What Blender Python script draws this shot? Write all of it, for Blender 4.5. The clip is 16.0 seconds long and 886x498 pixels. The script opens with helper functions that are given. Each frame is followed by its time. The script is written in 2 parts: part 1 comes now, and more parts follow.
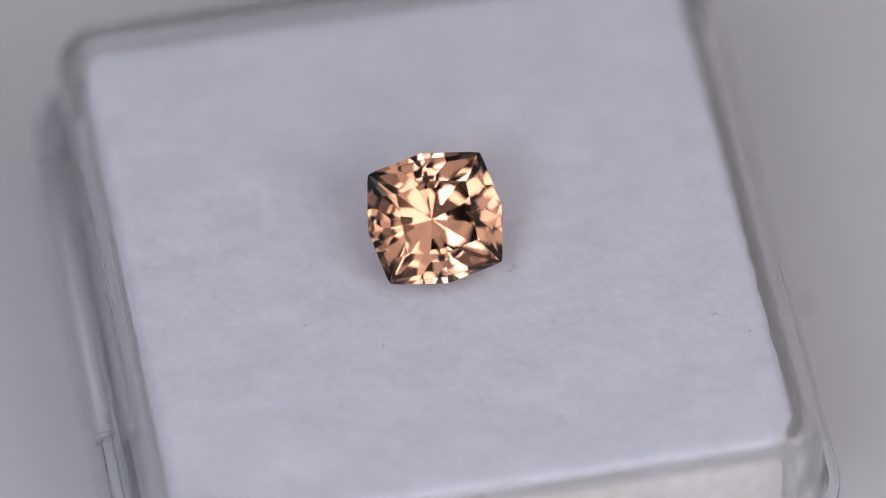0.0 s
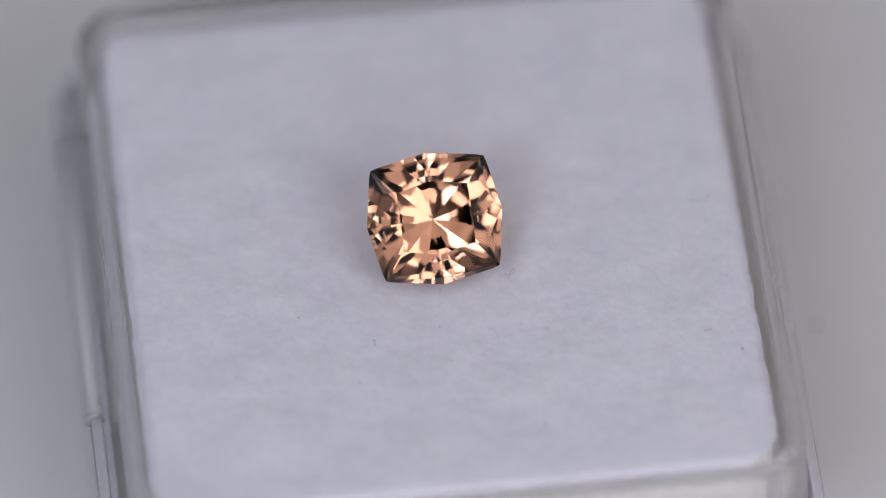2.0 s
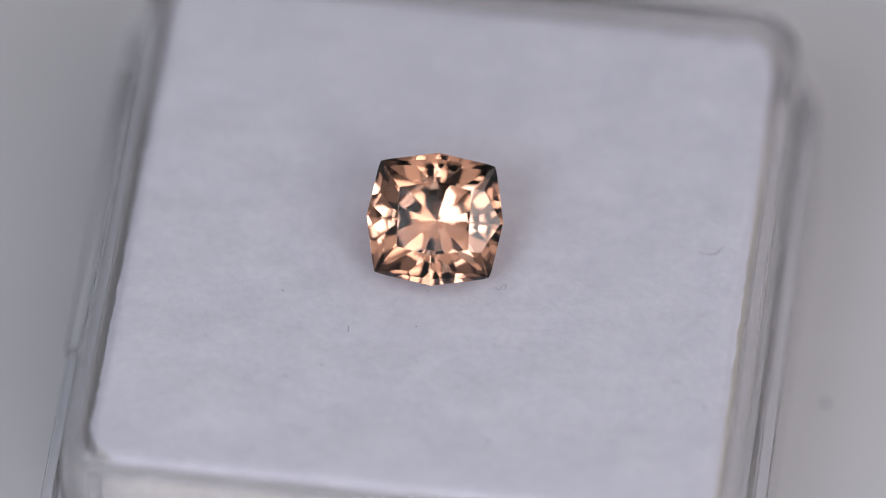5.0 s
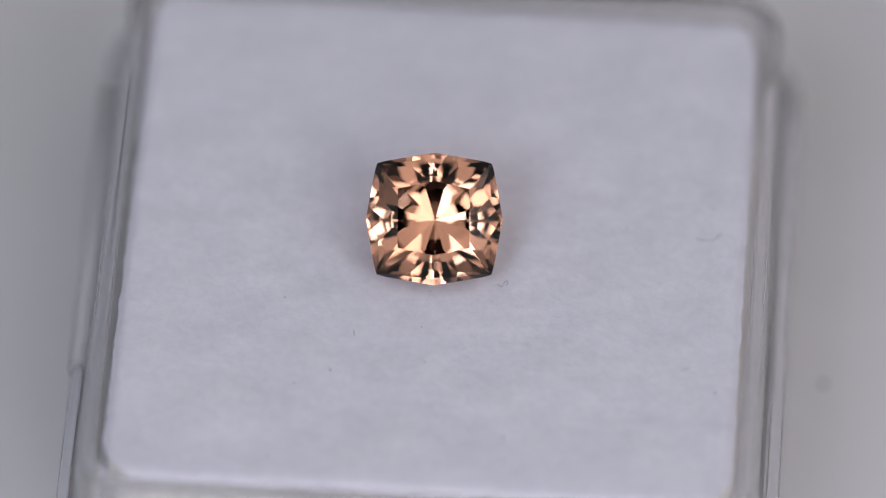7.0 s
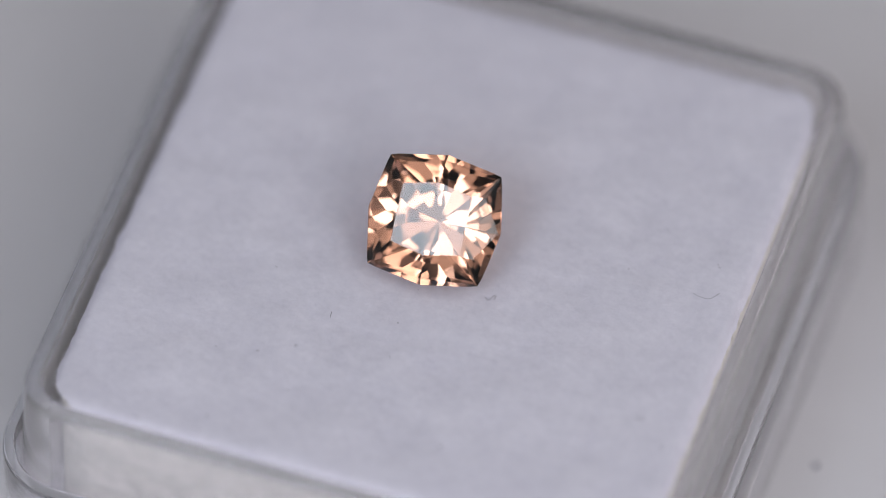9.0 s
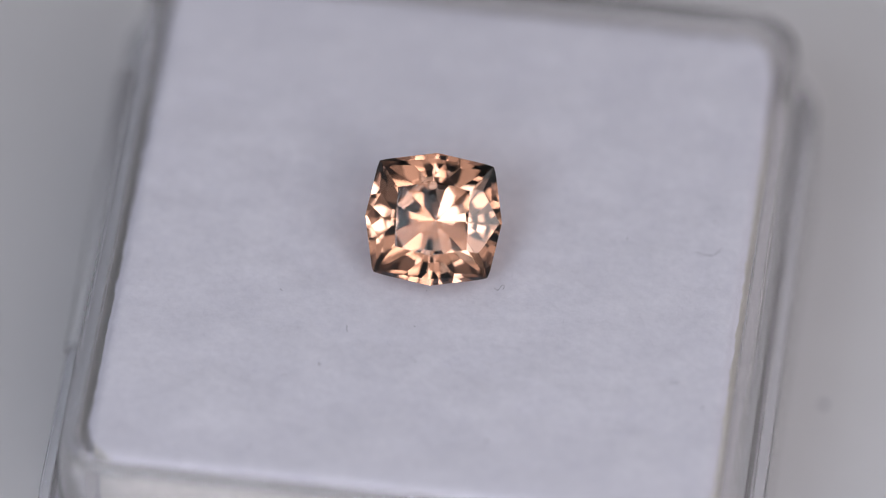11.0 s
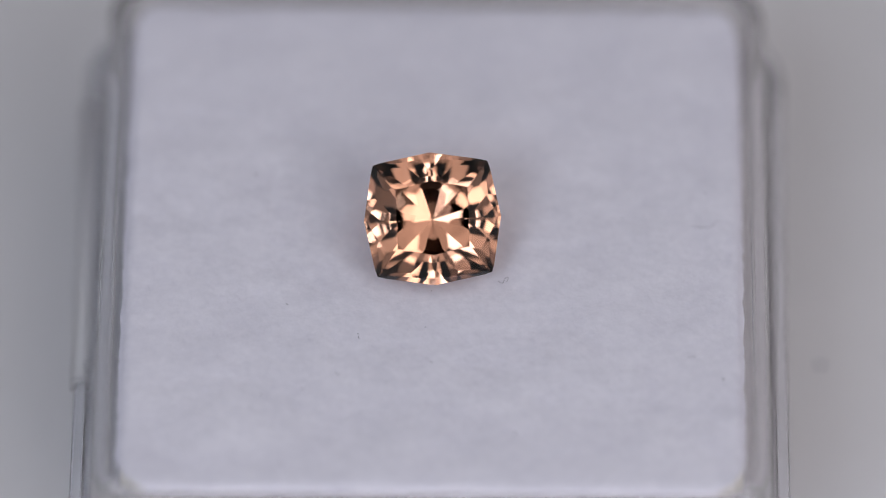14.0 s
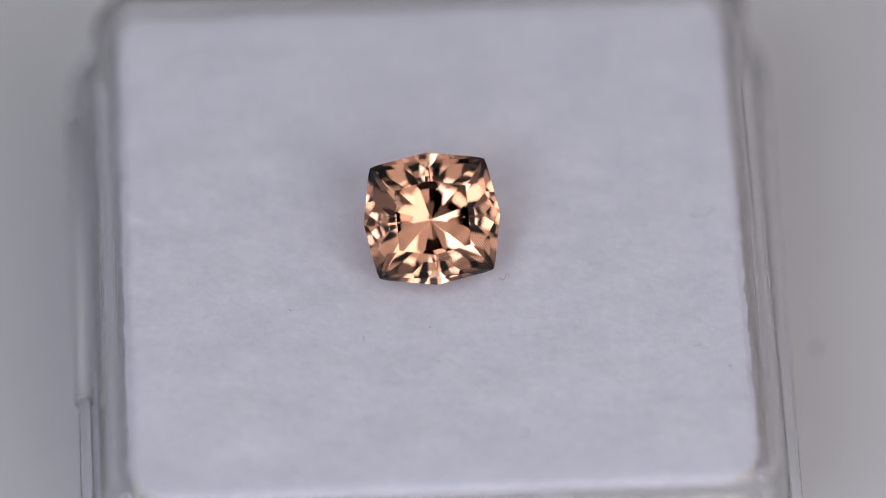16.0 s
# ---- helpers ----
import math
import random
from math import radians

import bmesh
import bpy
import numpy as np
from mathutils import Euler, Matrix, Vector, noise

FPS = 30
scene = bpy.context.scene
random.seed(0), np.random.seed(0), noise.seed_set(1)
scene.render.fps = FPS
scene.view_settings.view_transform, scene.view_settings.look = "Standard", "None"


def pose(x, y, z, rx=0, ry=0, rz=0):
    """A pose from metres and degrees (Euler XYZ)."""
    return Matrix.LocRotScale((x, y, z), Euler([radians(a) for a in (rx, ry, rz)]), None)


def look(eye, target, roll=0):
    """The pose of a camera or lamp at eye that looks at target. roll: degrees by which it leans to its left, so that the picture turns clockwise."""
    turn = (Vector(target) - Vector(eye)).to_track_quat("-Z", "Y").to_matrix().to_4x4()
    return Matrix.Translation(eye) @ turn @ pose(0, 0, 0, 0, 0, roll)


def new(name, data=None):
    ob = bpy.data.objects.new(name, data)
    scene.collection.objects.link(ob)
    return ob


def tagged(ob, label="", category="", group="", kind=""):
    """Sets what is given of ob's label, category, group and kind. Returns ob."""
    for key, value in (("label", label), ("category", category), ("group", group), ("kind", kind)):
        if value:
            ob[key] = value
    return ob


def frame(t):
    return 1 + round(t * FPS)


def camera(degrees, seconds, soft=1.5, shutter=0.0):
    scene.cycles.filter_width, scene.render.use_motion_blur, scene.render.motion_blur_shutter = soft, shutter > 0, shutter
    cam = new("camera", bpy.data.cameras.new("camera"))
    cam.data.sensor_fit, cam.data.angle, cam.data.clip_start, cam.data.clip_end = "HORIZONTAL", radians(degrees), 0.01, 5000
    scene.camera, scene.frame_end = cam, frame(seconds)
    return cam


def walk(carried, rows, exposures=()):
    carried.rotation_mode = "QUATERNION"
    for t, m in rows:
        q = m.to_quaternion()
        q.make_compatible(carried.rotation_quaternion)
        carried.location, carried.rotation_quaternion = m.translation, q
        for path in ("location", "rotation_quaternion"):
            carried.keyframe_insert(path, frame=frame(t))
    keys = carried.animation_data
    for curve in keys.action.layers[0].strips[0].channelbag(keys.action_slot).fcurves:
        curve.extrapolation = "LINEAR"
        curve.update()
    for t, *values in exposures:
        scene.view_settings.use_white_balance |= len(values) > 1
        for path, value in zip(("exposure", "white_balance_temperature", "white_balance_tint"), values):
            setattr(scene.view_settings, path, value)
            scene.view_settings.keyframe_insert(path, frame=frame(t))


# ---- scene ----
MM = 0.001

# camera: a long macro lens on a stand that creeps a tenth of a millimetre sideways
FOV, RISE, AWAY = 6.0, 52.3, 0.45332
cam = camera(FOV, 16.0, 0.75)
EYE = Vector((0, -AWAY * math.cos(radians(RISE)), AWAY * math.sin(radians(RISE))))
AIM = Vector((0.735, 0.331 * math.sin(radians(RISE)), 0.331 * math.cos(radians(RISE)))) * MM
cam.data.dof.use_dof, cam.data.dof.focus_distance, cam.data.dof.aperture_fstop = True, 0.4512, 10.0
DRIFT = Vector((0.0970, 0, 0)) * MM
walk(cam, [(0.0, look(EYE - DRIFT, AIM - DRIFT)), (8.0, look(EYE, AIM)), (16.0, look(EYE + DRIFT, AIM + DRIFT))])

# turn of the turntable about the upright axis under the stone: seconds, degrees
TURNS = [
    (0, 10.60), (0.1, 8.93), (0.5, 2.17), (0.8, -3.12), (1, -5.60), (1.2, -2.51), (1.5, 2.97), (1.7, 6.87), (1.85, 8.82), (2, 6.55), (2.2, 2.33),
    (2.5, -2.52), (2.65, -4.57), (2.8, -1.79), (3, 2.17), (3.3, 7.69), (3.5, 11.00), (3.6, 11.71), (3.8, 8.51), (4, 4.60), (4.2, 0.69), (4.5, -4.56),
    (4.8, -9.80), (4.87, -10.40), (4.95, -9.20), (5.3, -2.85), (5.7, 4.15), (6.05, 10.20), (6.12, 10.90), (6.2, 9.80), (6.3, 8.10), (6.5, 4.66), (6.7, 1.10),
    (7, -4.11), (7.5, -12.83), (8, -21.50), (8.3, -26.70), (8.4, -28.40), (8.5, -27.80), (8.7, -24.40), (9, -19.00), (9.2, -15.60), (9.8, -5.50), (10.25, 2.40),
    (10.33, 3.30), (10.41, 2.40), (10.7, -2.65), (11, -7.90), (11.07, -8.60), (11.14, -7.90), (11.3, -5.08), (11.5, -1.56), (12, 7.12), (12.5, 15.90), (12.63, 17.17),
    (12.8, 15.41), (13, 12.19), (13.5, 3.89), (13.8, -1.48), (13.88, -2.20), (14, -0.69), (14.5, 7.57), (15, 16.75), (15.1, 17.27), (15.2, 16.14), (15.5, 11.73),
    (16, 2.50)]

# light: a soft panel in front at the left and a small one at the right; a wide one overhead, a low one and two high
# side ones are added fill; an added, unseen pale enclosure with an opening for the lens bounces them, in a dark room
world = bpy.data.worlds.new("world")
scene.world = world
world.use_nodes = True
world.node_tree.nodes["Background"].inputs[0].default_value = (0.5, 0.5, 0.52, 1)
world.node_tree.nodes["Background"].inputs[1].default_value = 0.0
scene.view_settings.exposure = -0.03


def panel_lamp(name, at, target, wide, high, watts, colour):
    data = bpy.data.lights.new(name, "AREA")
    data.shape, data.size, data.size_y, data.energy, data.color = "RECTANGLE", wide, high, watts, colour
    ob = new(name, data)
    ob.matrix_world = look(at, target)
    return ob


def ray(az, el, away):
    """A place that far from the stone: degrees to the right of the camera and up."""
    a, e = radians(az), radians(el)
    return Vector((math.sin(a) * math.cos(e), -math.cos(a) * math.cos(e), math.sin(e))) * away


panel_lamp("soft_panel", ray(-33, 45, 0.28), (0, 0, 0), 0.105, 0.125, 0.175, (0.77, 0.87, 1.0))
panel_lamp("side_panel", ray(40, 37, 0.26), (0, 0, 0), 0.20, 0.125, 0.185, (1.0, 0.965, 0.97))
# added fill, no known source: overhead, low in front, high on both sides
panel_lamp("overhead_fill", (0.0, 0.03, 0.585), (0.0, 0.03, 0), 0.34, 0.26, 0.06, (1.0, 0.965, 0.97))
panel_lamp("low_fill", ray(0, 11, 0.24), (0, 0, 0), 0.14, 0.06, 0.053, (1.0, 0.96, 0.98))
for az, watts, tint in ((-72, 0.205, (1.0, 0.96, 0.97)), (72, 0.255, (1.0, 0.955, 0.97))):
    panel_lamp("high_side_fill", ray(az, 62, 0.45), (0, 0, 0), 0.35, 0.35, watts, tint)


# ---- materials ----
def material(name, colour, rough=0.5, **sockets):
    m = bpy.data.materials.new(name)
    m.use_nodes = True
    b = m.node_tree.nodes["Principled BSDF"]
    b.inputs["Base Color"].default_value = (*colour, 1)
    b.inputs["Roughness"].default_value = rough
    for key, value in sockets.items():
        b.inputs[key.replace("_", " ")].default_value = value
    return m


def mottle(m, scale, low, high, detail=6.0, rough=0.6, fine=0.35):
    """Two-scale colour variation between two base colours."""
    nt = m.node_tree
    b = nt.nodes["Principled BSDF"]
    co = nt.nodes.new("ShaderNodeTexCoord")
    n1, ramp = nt.nodes.new("ShaderNodeTexNoise"), nt.nodes.new("ShaderNodeValToRGB")
    n1.inputs["Scale"].default_value, n1.inputs["Detail"].default_value, n1.inputs["Roughness"].default_value = scale, detail, rough
    ramp.color_ramp.elements[0].position, ramp.color_ramp.elements[1].position = 0.3, 0.7
    ramp.color_ramp.elements[0].color, ramp.color_ramp.elements[1].color = (*low, 1), (*high, 1)
    nt.links.new(co.outputs["Object"], n1.inputs["Vector"])
    n2, mix = nt.nodes.new("ShaderNodeTexNoise"), nt.nodes.new("ShaderNodeMix")
    n2.inputs["Scale"].default_value, n2.inputs["Detail"].default_value, n2.inputs["Roughness"].default_value = scale * 7, 5.0, 0.7
    mix.inputs[0].default_value = fine
    nt.links.new(co.outputs["Object"], n2.inputs["Vector"])
    nt.links.new(n1.outputs["Fac"], mix.inputs[2])
    nt.links.new(n2.outputs["Fac"], mix.inputs[3])
    nt.links.new(mix.outputs[0], ramp.inputs["Fac"])
    nt.links.new(ramp.outputs["Color"], b.inputs["Base Color"])
    return m


def grain(m, scale, strength, distance, detail=4.0):
    nt = m.node_tree
    b = nt.nodes["Principled BSDF"]
    co = nt.nodes.new("ShaderNodeTexCoord")
    n1, bump = nt.nodes.new("ShaderNodeTexNoise"), nt.nodes.new("ShaderNodeBump")
    n1.inputs["Scale"].default_value, n1.inputs["Detail"].default_value = scale, detail
    bump.inputs["Strength"].default_value, bump.inputs["Distance"].default_value = strength, distance
    nt.links.new(co.outputs["Object"], n1.inputs["Vector"])
    nt.links.new(n1.outputs["Fac"], bump.inputs["Height"])
    nt.links.new(bump.outputs["Normal"], b.inputs["Normal"])
    return m


FOAM = grain(mottle(material("white_foam", (0.78, 0.77, 0.85), 0.95), 260, (0.665, 0.655, 0.755), (0.835, 0.82, 0.915), 8.0, 0.7, 0.45), 2600, 0.3, 0.0001, 8.0)
CUT = grain(mottle(material("cut_foam", (0.78, 0.76, 0.75), 0.95), 1500, (0.47, 0.45, 0.425), (0.84, 0.815, 0.785), 3.0, 0.6, 0.4), 3600, 0.8, 0.0002, 2.0)
PLASTIC = grain(material("clear_plastic", (0.93, 0.915, 0.935), 0.04, IOR=1.44, Transmission_Weight=0.86), 90, 0.02, 0.0004, 2.0)
# lid: clear plastic, greyed in colour to carry the dark reflections of its wall
LID = grain(material("greyed_lid_plastic", (0.84, 0.83, 0.86), 0.04, IOR=1.46, Transmission_Weight=0.9), 90, 0.02, 0.0004, 2.0)
# lid edge: its bright reflection is put into the colour of a milkier plastic
SHEEN = grain(material("sheen_plastic", (0.74, 0.74, 0.78), 0.2, IOR=1.5, Transmission_Weight=0.7), 1500, 0.1, 0.0001, 3.0)
CATCH = grain(material("grey_plastic", (0.72, 0.71, 0.74), 0.3, IOR=1.46, Transmission_Weight=0.45), 700, 0.1, 0.0001, 3.0)
STONE = material("peach_stone", (0.94, 0.465, 0.295), 0.0, IOR=1.86, Transmission_Weight=1.0)
SHEET = grain(mottle(material("table_sheet", (0.7, 0.69, 0.72), 0.6), 40, (0.68, 0.67, 0.70), (0.73, 0.72, 0.75)), 900, 0.1, 0.0002)
BOUNCE = grain(mottle(material("bounce_cloth", (0.6, 0.6, 0.6), 0.8), 3, (0.57, 0.57, 0.57), (0.62, 0.62, 0.615)), 60, 0.1, 0.001)
DARK = grain(mottle(material("dark_wall_cloth", (0.05, 0.05, 0.05), 0.9), 30, (0.03, 0.03, 0.033), (0.05, 0.05, 0.05)), 700, 0.3, 0.001)
LINT = material("dark_lint", (0.28, 0.28, 0.33), 0.8)


# ---- building ----
def finish(name, bm, mat, parent=None, label="", smooth=False):
    me = bpy.data.meshes.new(name)
    bm.normal_update()
    for f in bm.faces:
        f.smooth = smooth
    bm.to_mesh(me)
    bm.free()
    me.materials.append(mat)
    ob = new(name, me)
    ob.parent = parent
    if label:
        tagged(ob, label)
    return ob


def slab(name, x0, x1, y0, y1, z0, z1, mat):
    bm = bmesh.new()
    bmesh.ops.create_cube(bm, size=1)
    for v in bm.verts:
        v.co = Vector((x0 if v.co.x < 0 else x1, y0 if v.co.y < 0 else y1, z0 if v.co.z < 0 else z1))
    return tagged(finish(name, bm, mat), kind="structure")


# the table, added bounce walls round it, and the unseen room that closes the place
GROUND = -12.4 * MM
DECK = GROUND - 0.008
R, T, TOP, SLIT = 0.36, 0.01, 0.6, 0.17
BIG, HIGH = 1.6, 1.8
tagged(slab("table_top", -R - T, R + T, -R - T, R + T, DECK - 0.03, DECK, SHEET), "plain pale grey table top", "table")
# added, unseen pale walls and roof that bounce light; their gap darkens the stone
slab("bounce_wall_north", -R, R, R, R + T, DECK, TOP, BOUNCE)
slab("bounce_wall_south_1", -R, -SLIT, -R - T, -R, DECK, TOP, BOUNCE)
slab("bounce_wall_south_2", SLIT, R, -R - T, -R, DECK, TOP, BOUNCE)
slab("bounce_wall_south_3", -SLIT, SLIT, -R - T, -R, DECK, 0.25, BOUNCE)
slab("bounce_wall_east", R, R + T, -R - T, R + T, DECK, TOP, BOUNCE)
slab("bounce_wall_west", -R - T, -R, -R - T, R + T, DECK, TOP, BOUNCE)
slab("bounce_roof_1", -R - T, R + T, -0.14, R + T, TOP, TOP + T, BOUNCE)
slab("bounce_roof_2", -R - T, -SLIT, -R - T, -0.14, TOP, TOP + T, BOUNCE)
slab("bounce_roof_3", SLIT, R + T, -R - T, -0.14, TOP, TOP + T, BOUNCE)
# unseen plain dark walls; the stone gets its blacks from them through the gap
slab("floor", -BIG, BIG, -BIG, BIG, DECK - 0.8, DECK - 0.75, DARK)
slab("wall_north", -BIG, BIG, BIG, BIG + 0.05, DECK - 0.8, HIGH, DARK)
slab("wall_south", -BIG, BIG, -BIG - 0.05, -BIG, DECK - 0.8, HIGH, DARK)
slab("wall_east", BIG, BIG + 0.05, -BIG, BIG, DECK - 0.8, HIGH, DARK)
slab("wall_west", -BIG - 0.05, -BIG, -BIG, BIG, DECK - 0.8, HIGH, DARK)
slab("ceiling", -BIG, BIG, -BIG, BIG, HIGH, HIGH + 0.05, DARK)


def turntable():
    base = tagged(new("turntable"), "round pale grey turntable platter on the table", "turntable")
    for name, r, z0, z1, soft in (("platter", 75, -12.4, -16.4, 0.6), ("foot", 55, -16.4, -20.4, 0.3)):
        bm = bmesh.new()
        rings = []
        for rr, z in ((r - soft, z0), (r - soft * 0.3, z0 - soft * 0.3), (r, z0 - soft), (r, z1)):
            rings.append([bm.verts.new(Vector((rr * math.cos(radians(a * 3.75)), rr * math.sin(radians(a * 3.75)), z)) * MM) for a in range(96)])
        for a, b in zip(rings, rings[1:]):
            for i in range(96):
                bm.faces.new((a[i], b[i], b[(i + 1) % 96], a[(i + 1) % 96]))
        bm.faces.new(rings[0])
        bm.faces.new(list(reversed(rings[-1])))
        bmesh.ops.recalc_face_normals(bm, faces=bm.faces)
        finish(name, bm, SHEET, base)
    return base


TABLE = turntable()

# ---- the clear box ----
CX, CY = 0.311, 0.858   # its middle, off the axis of the turn, in mm


def loop(half, radius, z, shift=0.0, n=10):
    """A square with rounded corners, as points in mm."""
    pts = []
    for q in range(4):
        sx, sy = (1, -1, -1, 1)[q], (1, 1, -1, -1)[q]
        for i in range(-1, n + 2):
            a = radians(90 * q + 90 * min(max(i, 0), n) / n)
            x, y = sx * (half - radius) + radius * math.cos(a), sy * (half - radius) + radius * math.sin(a)
            if i < 0:
                x, y = x + 0.4 * math.sin(a), y - 0.4 * math.cos(a)
            if i > n:
                x, y = x - 0.4 * math.sin(a), y + 0.4 * math.cos(a)
            pts.append((CX + shift + x, CY + y, z))
    return pts


def loft(rings, close_first=True, close_last=True):
    bm = bmesh.new()
    rows = [[bm.verts.new(Vector(p) * MM) for p in ring] for ring in rings]
    for a, b in zip(rows, rows[1:]):
        for i in range(len(a)):
            j = (i + 1) % len(a)
            bm.faces.new((a[i], a[j], b[j], b[i]))
    if close_first:
        bm.faces.new(list(reversed(rows[0])))
    if close_last:
        bm.faces.new(rows[-1])
    bmesh.ops.recalc_face_normals(bm, faces=bm.faces)
    return bm


def rounded(half0, z0, half1, z1, n, turn):
    """Steps of a quarter round from one place of the profile to the other; turn 0 goes sideways last, 1 first."""
    out = []
    for i in range(n + 1):
        a = radians(90 * i / n)
        s, c = math.sin(a), 1 - math.cos(a)
        u, w = (c, s) if turn == 0 else (s, c)
        out.append((half0 + (half1 - half0) * u, z0 + (z1 - z0) * w))
    return out


def corner_round(h):
    return 4.2 - (19.35 - h) * 1.1 if h > 18.3 else 3.05 - (18.26 - h) * 0.9


def shell(name, prof, mat, base, label, first, last, shift, shadow, up_test):
    """One skin of the box, swept round the rounded square; up_test tells which face must look up or outwards."""
    bm = loft([loop(h, corner_round(h), z, shift) for h, z in prof], first, last)
    bm.normal_update()
    if up_test == "side":
        wrong = max((f for f in bm.faces if len(f.verts) == 4), key=lambda f: f.calc_center_median().x).normal.x < 0
    else:
        wrong = max(bm.faces, key=lambda f: f.calc_center_median().z).normal.z < 0
    if wrong:
        bmesh.ops.reverse_faces(bm, faces=bm.faces)
    ob = finish(name, bm, mat, base, label, True)
    ob.visible_shadow = shadow
    return ob


def gem_box():
    base = tagged(new("gem_box"), "open clear plastic square box with rounded corners, standing in its lid", "box")
    tray = [(19.06, -12.38), (19.2, -12.3), (19.26, -12.15), (19.22, -5.7), (19.2, -5.25)] + rounded(19.2, -5.15, 19.06, -5.0, 3, 0)
    edge = [(19.06, -5.0), (18.84, -4.96), (18.62, -4.9)]
    tray_in = rounded(18.62, -4.9, 18.5, -5.06, 3, 1) + [(18.47, -5.6), (18.5, -11.2), (18.46, -11.4), (18.3, -11.5)]
    cup = [(17.95, -11.36), (18.2, -11.3), (18.27, -11.1), (18.25, -4.9), (18.2, -4.3), (17.92, -0.1)]
    cup += rounded(17.9, 0.28, 17.62, 0.62, 5, 0) + rounded(17.2, 0.62, 16.98, 0.36, 4, 1)
    cup += [(16.98, 0.0), (17.3, -9.4), (17.28, -9.85), (17.1, -10.1)]
    shell("lower_wall", tray, LID, base, "clear outer wall of the lid", True, False, -0.1, False, "side")
    shell("lid_edge", edge, SHEEN, base, "flat edge of the lid, its bright sheen put into paler plastic", False, False, -0.1, True, "top")
    shell("lid_inside", tray_in, LID, base, "clear inner side of the lid", False, True, -0.1, False, "top")
    shell("upper_wall", cup, PLASTIC, base, "clear upright wall with a rounded rim", True, True, 0.0, False, "top")
    # flat catch along one side, over the edge of the lid
    bm = bmesh.new()
    bmesh.ops.create_cube(bm, size=1)
    for v in bm.verts:
        v.co = Vector((-18.22 if v.co.x > 0 else -19.24, -4.95 if v.co.y < 0 else 14.4, -5.9 if v.co.z < 0 else -4.93 + 0.1 * (v.co.x > 0))) * MM
    bmesh.ops.bevel(bm, geom=bm.edges[:], offset=0.07 * MM, segments=2, affect="EDGES")
    finish("catch", bm, CATCH, base, "flat greyish catch along the lid", True).visible_shadow = False
    return base


BOX = gem_box()


def foam_pad():
    half, rad, n = 16.74, 2.9, 150
    bm = bmesh.new()
    grid = {}

    def outline(u, v):
        """Square to rounded square."""
        x, y = u * half, v * half
        m = half - rad
        ax, ay = abs(x), abs(y)
        if ax > m and ay > m:
            dx, dy = ax - m, ay - m
            big = max(dx, dy)
            d = math.hypot(dx, dy)
            if d > 0:
                dx, dy = dx * big / d, dy * big / d
            x, y = math.copysign(m + dx, x), math.copysign(m + dy, y)
        return x, y

    for i in range(n + 1):
        for j in range(n + 1):
            x, y = outline(2 * i / n - 1, 2 * j / n - 1)
            edge = half - max(abs(x), abs(y))
            z = 0.10 * noise.noise((x * 0.3, y * 0.3, 3)) + 0.05 * noise.noise((x * 0.9, y * 0.9, 6)) + 0.018 * noise.noise((x * 2.1, y * 2.1, 9))
            z -= 0.7 * math.exp(-edge / 0.22)
            if edge < 0.9:
                worn = 0.15 if x > half - 1 else 0.06
                pull = 1 - (worn + 0.07 * noise.noise((x * 0.8, y * 0.8, 4)) + 0.07 * noise.noise((x * 1.9, y * 1.9, 5)) + 0.06 * noise.noise((x * 4.3, y * 4.3, 8))) * (1 - edge / 0.9) / half
                x, y = x * pull, y * pull
            grid[i, j] = bm.verts.new(Vector((CX + x, CY + y, z)) * MM)
    for i in range(n):
        for j in range(n):
            bm.faces.new((grid[i, j], grid[i + 1, j], grid[i + 1, j + 1], grid[i, j + 1]))
    rings = [(15.4, -1.5, 2.7), (15.9, -1.0, 2.9), (16.15, -0.85, 3.0), (16.3, -1.0, 3.05), (16.42, -1.6, 3.1)]
    rings += [(16.44 + 0.02 * (0.7 - z), z, 3.1) for z in (-1.9, -2.3, -3.0, -4, -7, -9.3)] + [(16.6, -9.75, 3.1)]
    sides = loft([loop(h, r, z) for h, z, r in rings], False, True)
    if sides.faces[0].normal.dot(sides.faces[0].calc_center_median()) < 0:
        bmesh.ops.reverse_faces(sides, faces=sides.faces)
    base = tagged(new("foam_pad"), "soft white foam pad with a fuzzy top filling the clear box", "foam")
    finish("fuzzy_top", bm, FOAM, base, smooth=True)
    finish("cut_sides", sides, CUT, base, "cream cut foam with open pores", True)
    rng = random.Random(5)
    fz = bmesh.new()
    for k in range(11000):
        if k < 3000:
            s, w = rng.choice((-1, 1)), rng.uniform(-half, half) * 0.97
            e = half - 0.16 - abs(rng.gauss(0, 0.15))
            x, y = (s * e, w) if rng.random() < 0.5 else (w, s * e)
            size, z, up = rng.uniform(0.08, 0.2), -0.06, rng.uniform(0.2, 1.0)
        else:
            x, y = rng.uniform(-half, half) * 0.985, rng.uniform(-half, half) * 0.985
            size, z, up = rng.uniform(0.2, 0.7), 0.0, rng.uniform(0.0, 0.08)
        p = Vector((CX + x, CY + y, z))
        d = Vector((rng.gauss(0, 0.7), rng.gauss(0, 0.7), up)).normalized() * size
        side = d.cross(Vector((rng.gauss(0, 0.3), rng.gauss(0, 0.3), 1))).normalized() * rng.uniform(0.004, 0.010)
        q = p + d * 0.6
        tip = q + (d + Vector((rng.gauss(0, 0.4), rng.gauss(0, 0.4), -0.2)) * size) * 0.4
        vs = [fz.verts.new(v * MM) for v in (p - side, p + side, q + side * 0.7, q - side * 0.7, tip)]
        fz.faces.new(vs[:4])
        fz.faces.new((vs[3], vs[2], vs[4]))
    tagged(finish("fuzz", fz, FOAM, base, "fine white fibres standing off the foam"), kind="stuff")
    return base


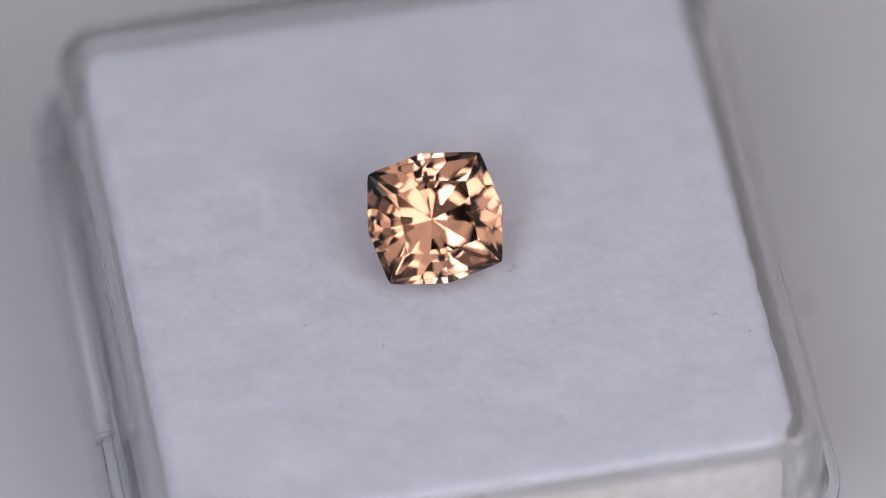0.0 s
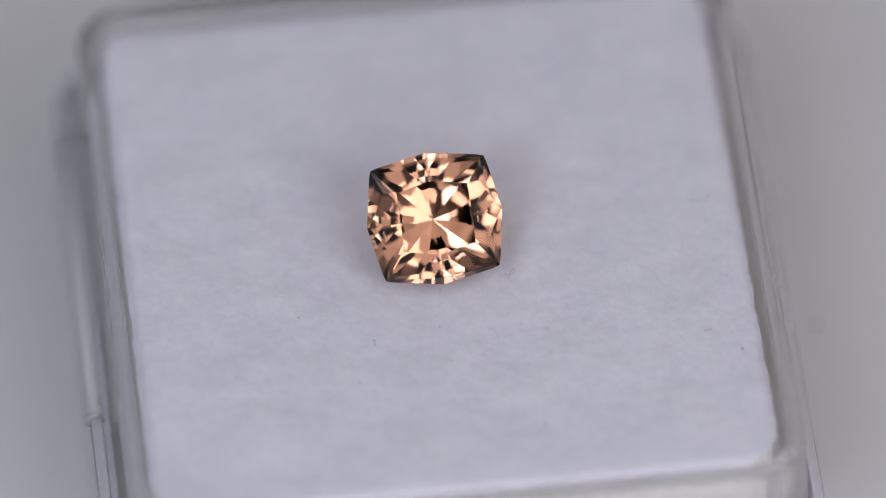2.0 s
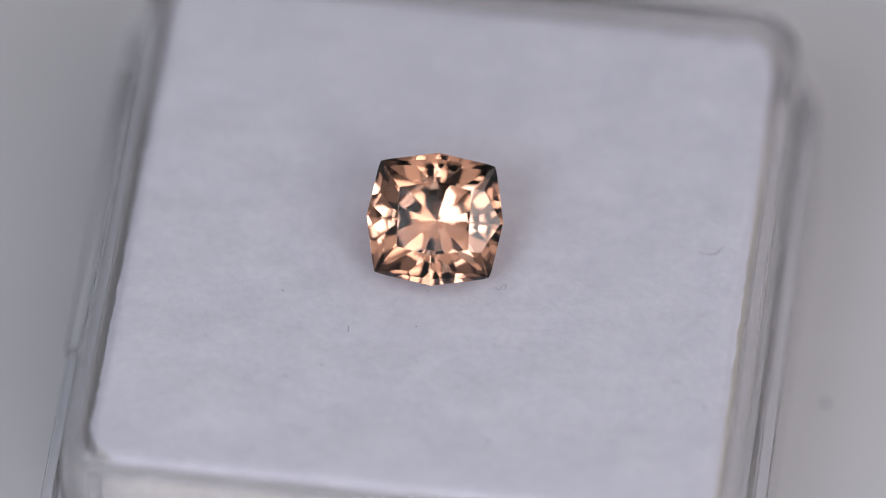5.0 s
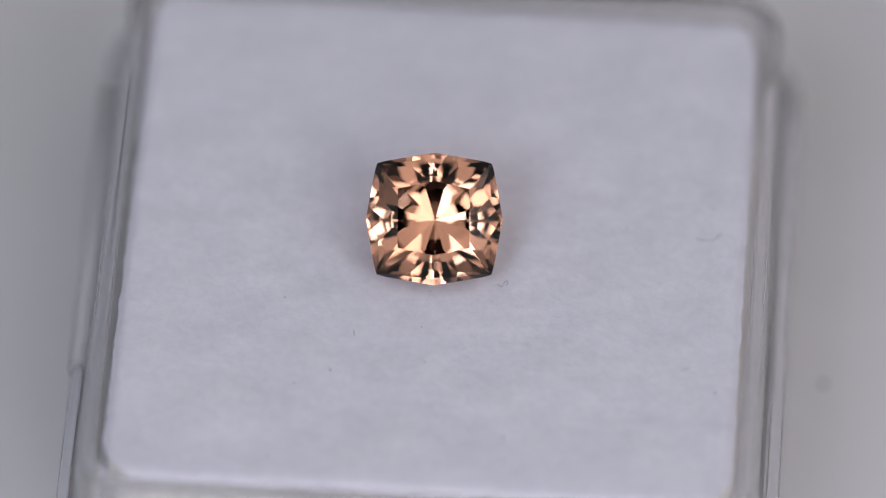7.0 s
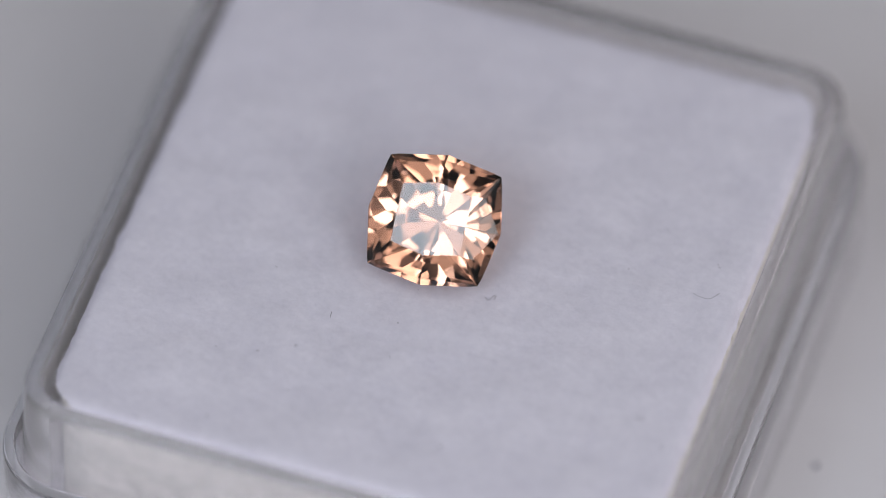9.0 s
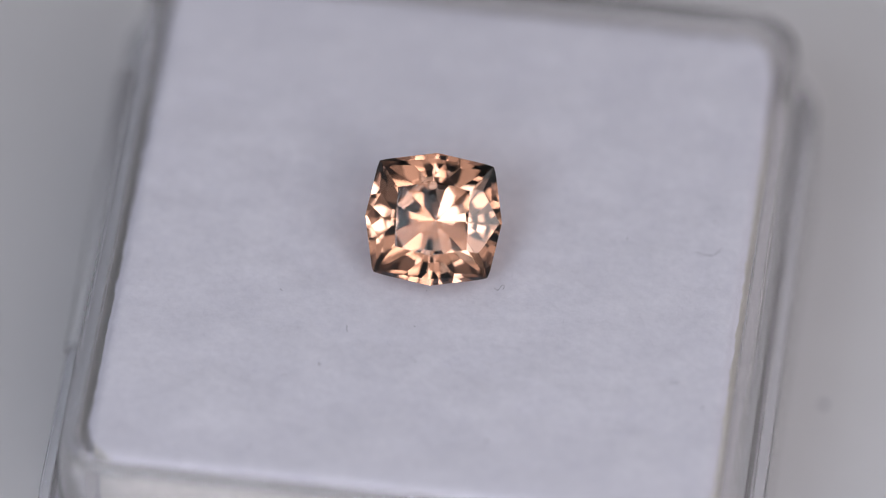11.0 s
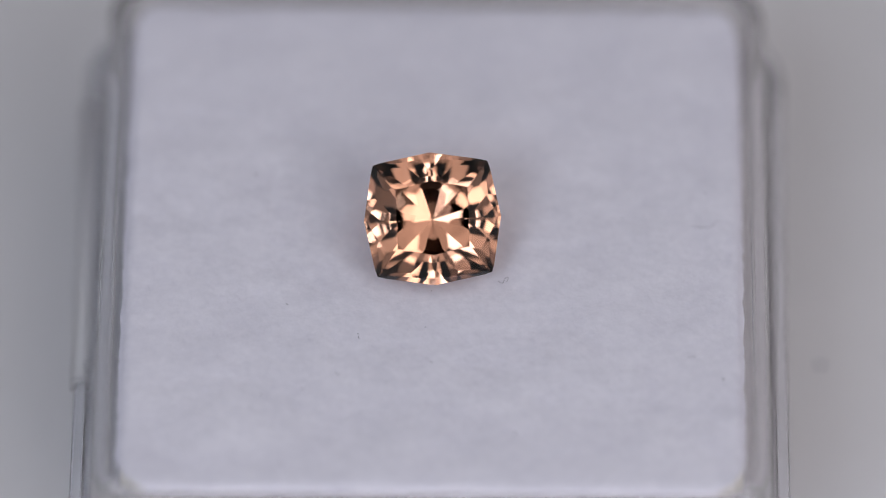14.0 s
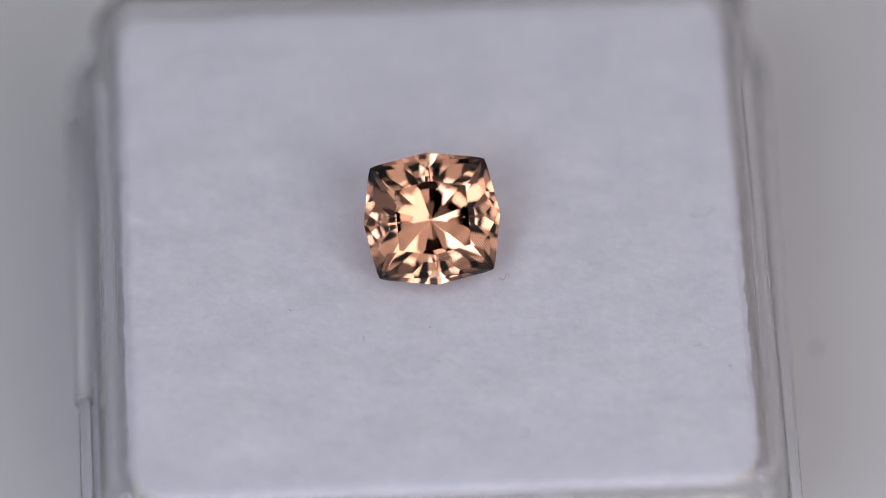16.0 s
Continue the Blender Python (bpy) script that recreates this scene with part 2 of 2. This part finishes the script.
PAD = foam_pad()


# ---- the stone ----
def cut(bm, az, angle, r, z):
    """Grind one flat: its outward normal leans `angle` degrees from the stone's axis (over 90: the underside); it passes through radius r at height z."""
    a, t = radians(az), radians(angle)
    no = Vector((math.cos(a) * math.sin(t), math.sin(a) * math.sin(t), math.cos(t)))
    at = Vector((math.cos(a) * r, math.sin(a) * r, z))
    res = bmesh.ops.bisect_plane(bm, geom=bm.verts[:] + bm.edges[:] + bm.faces[:], plane_co=at, plane_no=no, clear_outer=True, dist=1e-5)
    edges = [e for e in res["geom_cut"] if isinstance(e, bmesh.types.BMEdge)]
    if len(edges) > 2:
        bmesh.ops.contextual_create(bm, geom=edges)


def gemstone():
    bm = bmesh.new()
    bmesh.ops.create_cube(bm, size=12)
    side, tip = 10.2, 3.092
    corner, low, high, top = 4.384, -0.06, 0.24, 1.16
    halves = [90 * q + s * side for q in range(4) for s in (-1, 1)]
    for az in halves:
        cut(bm, az, 90, 3.602, 0)
    cut(bm, 0, 0, 0, top)
    for q in range(4):
        az = 90 * q
        # crown
        if q % 2 == 0:
            cut(bm, az, 27.2, 1.92, top)
        else:
            cut(bm, az - 12, 28, 2.0, top)
            cut(bm, az + 12, 28, 2.0, top)
        cut(bm, az + 45, 25.4, 2.56, top)
        for s in (-1, 1):
            cut(bm, az + s * side, 37.5, 3.602, high)
            cut(bm, az + 45 + s * 21, 29.2, 2.45, top)
            cut(bm, az + s * 23, 34.5, corner * math.cos(radians(22)), high)
            cut(bm, az + 45 + s * 12, 31.5, corner * math.cos(radians(12)), high)
        # pavilion: sixteen flats to the tip, broken by small ones near it, steeper ones along the girdle
        for s in (-1, 1):
            cut(bm, az + s * side, 180 - 41.7, 3.602, low)
            cut(bm, az + s * side, 180 - 55.4, 3.602, low + 0.09)
            cut(bm, az + s * 10.6, 180 - 38.2, 0, -tip)
            cut(bm, az + s * 28, 180 - 38.7, 0, -tip)
            cut(bm, az + s * 26.4, 180 - 33.5, 0, -tip - 0.284)
            cut(bm, az + s * 3.85, 180 - 43.5, 3.66, low)
            cut(bm, az + s * 22, 180 - 43.7, corner * math.cos(radians(28)), low + 0.231)
            cut(bm, az + s * 23.2, 180 - 48.8, corner * math.cos(radians(19)), low + 0.283)
        cut(bm, az, 180 - 35.3, 0, -tip - 0.152)
        cut(bm, az, 180 - 44.2, 3.66, low + 0.133)
        cut(bm, az + 45, 180 - 35.6, 0, -tip - 0.291)
        cut(bm, az + 45, 180 - 50.1, corner, low - 0.097)
    gx = Vector((6.148, 0.288, 0.128)).normalized()
    gz = gx.cross(Vector((-0.2965, 4.795, 3.424))).normalized()
    gy = gz.cross(gx)
    turn = Matrix((gx, gy, gz)).transposed()
    mid = Vector((0.243, 0.313, 2.76))
    bmesh.ops.recalc_face_normals(bm, faces=bm.faces)
    bm.normal_update()
    base = tagged(new("gemstone"), "faceted peach-orange square cushion gemstone resting tilted on foam", "gemstone")
    kinds = {"table_facet": lambda n: n > 0.999, "crown": lambda n: 0.01 < n <= 0.999, "girdle": lambda n: abs(n) <= 0.01, "pavilion": lambda n: n < -0.01}
    for name, test in kinds.items():
        piece = bm.copy()
        piece.normal_update()
        bmesh.ops.delete(piece, geom=[f for f in piece.faces if not test(f.normal.z)], context="FACES")
        for v in piece.verts:
            v.co = (mid + turn @ Vector((v.co.x, v.co.y * 0.97, v.co.z))) * MM
        finish(name, piece, STONE, base)
    bm.free()
    return base


GEM = gemstone()


# ---- lint and dust ----
def thread(name, pts, radius, label, category="lint", mat=LINT):
    """A fine bent fibre through the given places, in mm."""
    pts = [Vector(p) + Vector((-0.05, 0.1, 0)) for p in pts]
    path = []
    for i in range(len(pts) - 1):
        p0, p1, p2, p3 = pts[max(i - 1, 0)], pts[i], pts[i + 1], pts[min(i + 2, len(pts) - 1)]
        for k in range(5):
            t = k / 5
            path.append(0.5 * (2 * p1 + (p2 - p0) * t + (2 * p0 - 5 * p1 + 4 * p2 - p3) * t * t + (3 * p1 - p0 - 3 * p2 + p3) * t ** 3))
    path.append(pts[-1])
    bm = bmesh.new()
    rings = []
    for i, p in enumerate(path):
        d = (path[min(i + 1, len(path) - 1)] - path[max(i - 1, 0)]).normalized()
        u = d.cross(Vector((0, 0, 1))).normalized() if abs(d.z) < 0.95 else Vector((1, 0, 0))
        w = d.cross(u)
        r = 0.72 * radius * (0.35 if i in (0, len(path) - 1) else 1)
        rings.append([bm.verts.new((p + (u * math.cos(a) + w * math.sin(a)) * r) * MM) for a in (0, 1.257, 2.513, 3.77, 5.027)])
    for x, y in zip(rings, rings[1:]):
        for i in range(5):
            bm.faces.new((x[i], x[(i + 1) % 5], y[(i + 1) % 5], y[i]))
    bm.faces.new(list(reversed(rings[0])))
    bm.faces.new(rings[-1])
    bmesh.ops.recalc_face_normals(bm, faces=bm.faces)
    return tagged(finish(name, bm, mat, smooth=True), label, category, "lint on the foam and box")


def speck(x, y, z, size, seed, mat=LINT, label="tiny dark dust speck on white foam"):
    bm = bmesh.new()
    bmesh.ops.create_icosphere(bm, subdivisions=2, radius=size)
    for v in bm.verts:
        v.co *= 1 + 0.5 * noise.noise(v.co / size * 0.9 + Vector((seed, 0, 0)))
        v.co = Vector((v.co.x + x - 0.05, v.co.y + y + 0.1, v.co.z * 0.5 + z)) * MM
    return tagged(finish("dust_speck", bm, mat, smooth=True), label, "dust", "dust specks")


FIBRE = "fine dark lint fibre lying on the white foam"
F = 0.06
DUST = [
    thread("lint_fibre", [(-3.66, -5.42, F), (-3.58, -5.56, F + 0.05), (-3.6, -5.7, F), (-3.52, -5.82, F)], 0.02, FIBRE),
    thread("lint_fibre", [(-7.5, -3.46, F), (-7.44, -3.52, F), (-7.36, -3.56, F)], 0.022, FIBRE),
    thread("lint_fibre", [(14.25, 1.98, F), (14.65, 1.84, F + 0.05), (15.2, 1.9, F + 0.02), (15.62, 2.48, F)], 0.017, FIBRE),
    thread("lint_fibre", [(14.9, 4.3, F), (15.02, 4.1, F), (15.2, 4.0, F)], 0.017, FIBRE),
    thread("lint_fibre", [(3.8, -1.85, F), (4.05, -2.0, F), (4.2, -1.7, F + 0.05), (4.36, -1.62, F), (4.3, -1.9, F)], 0.016, FIBRE),
    thread("lint_fibre", [(-6.6, -9.2, F), (-6.5, -9.14, F), (-6.38, -9.18, F)], 0.018, FIBRE),
    thread("lint_fibre", [(-4.8, -8.1, F), (-4.66, -8.2, F), (-4.6, -8.1, F)], 0.018, FIBRE),
    thread("lint_fibre", [(-11.35, -15.2, F - 0.1), (-11.15, -15.33, F), (-10.95, -15.3, F)], 0.02, FIBRE),
    thread("lint_fibre", [(-9.4, 5.4, F), (-9.28, 5.25, F), (-9.2, 5.05, F)], 0.02, FIBRE),
    thread("lint_fibre", [(13.9, -6.95, F), (14.1, -6.85, F), (14.35, -6.82, F)], 0.016, FIBRE),
    thread("lint_fibre", [(-19.15, -5.0, -4.88), (-18.8, -4.88, -4.86), (-18.2, -4.98, -4.82), (-18.1, -4.8, -4.6), (-18.4, -4.4, -4.6), (-18.3, -4.0, -4.5), (-18.05, -3.85, -4.4)], 0.022,
           "dark curled lint fibre caught on the box step"),
]
for i, (x, y, size) in enumerate(((-0.04, -4.97, 0.035), (1.32, -4.92, 0.04), (15.78, -8.29, 0.05), (10.48, 2.46, 0.04), (4.76, -12.0, 0.07), (0.3, -7.29, 0.035),
                                  (-7.6, -14.07, 0.055), (-8.69, -9.53, 0.03), (-4.07, -11.07, 0.03), (0.27, -2.52, 0.03))):
    DUST.append(speck(x, y, 0.03, size, i * 3.1))
DUST.append(speck(-9.31, -18.25, -4.97, 0.045, 40, label="tiny dark dust speck on the box step"))
DUST.append(speck(-18.6, -14.2, -4.97, 0.05, 47, label="tiny dark dust speck on the box step"))
DUST.append(speck(21.6, 2.0, -12.33, 0.22, 54, label="small grey dust speck on the turntable"))


# ---- moving ----
def motions():
    rows = [(t, pose(0, 0, 0, 0, 0, a)) for t, a in TURNS]
    for thing in (TABLE, BOX, PAD, GEM, *DUST):
        walk(thing, rows)


motions()
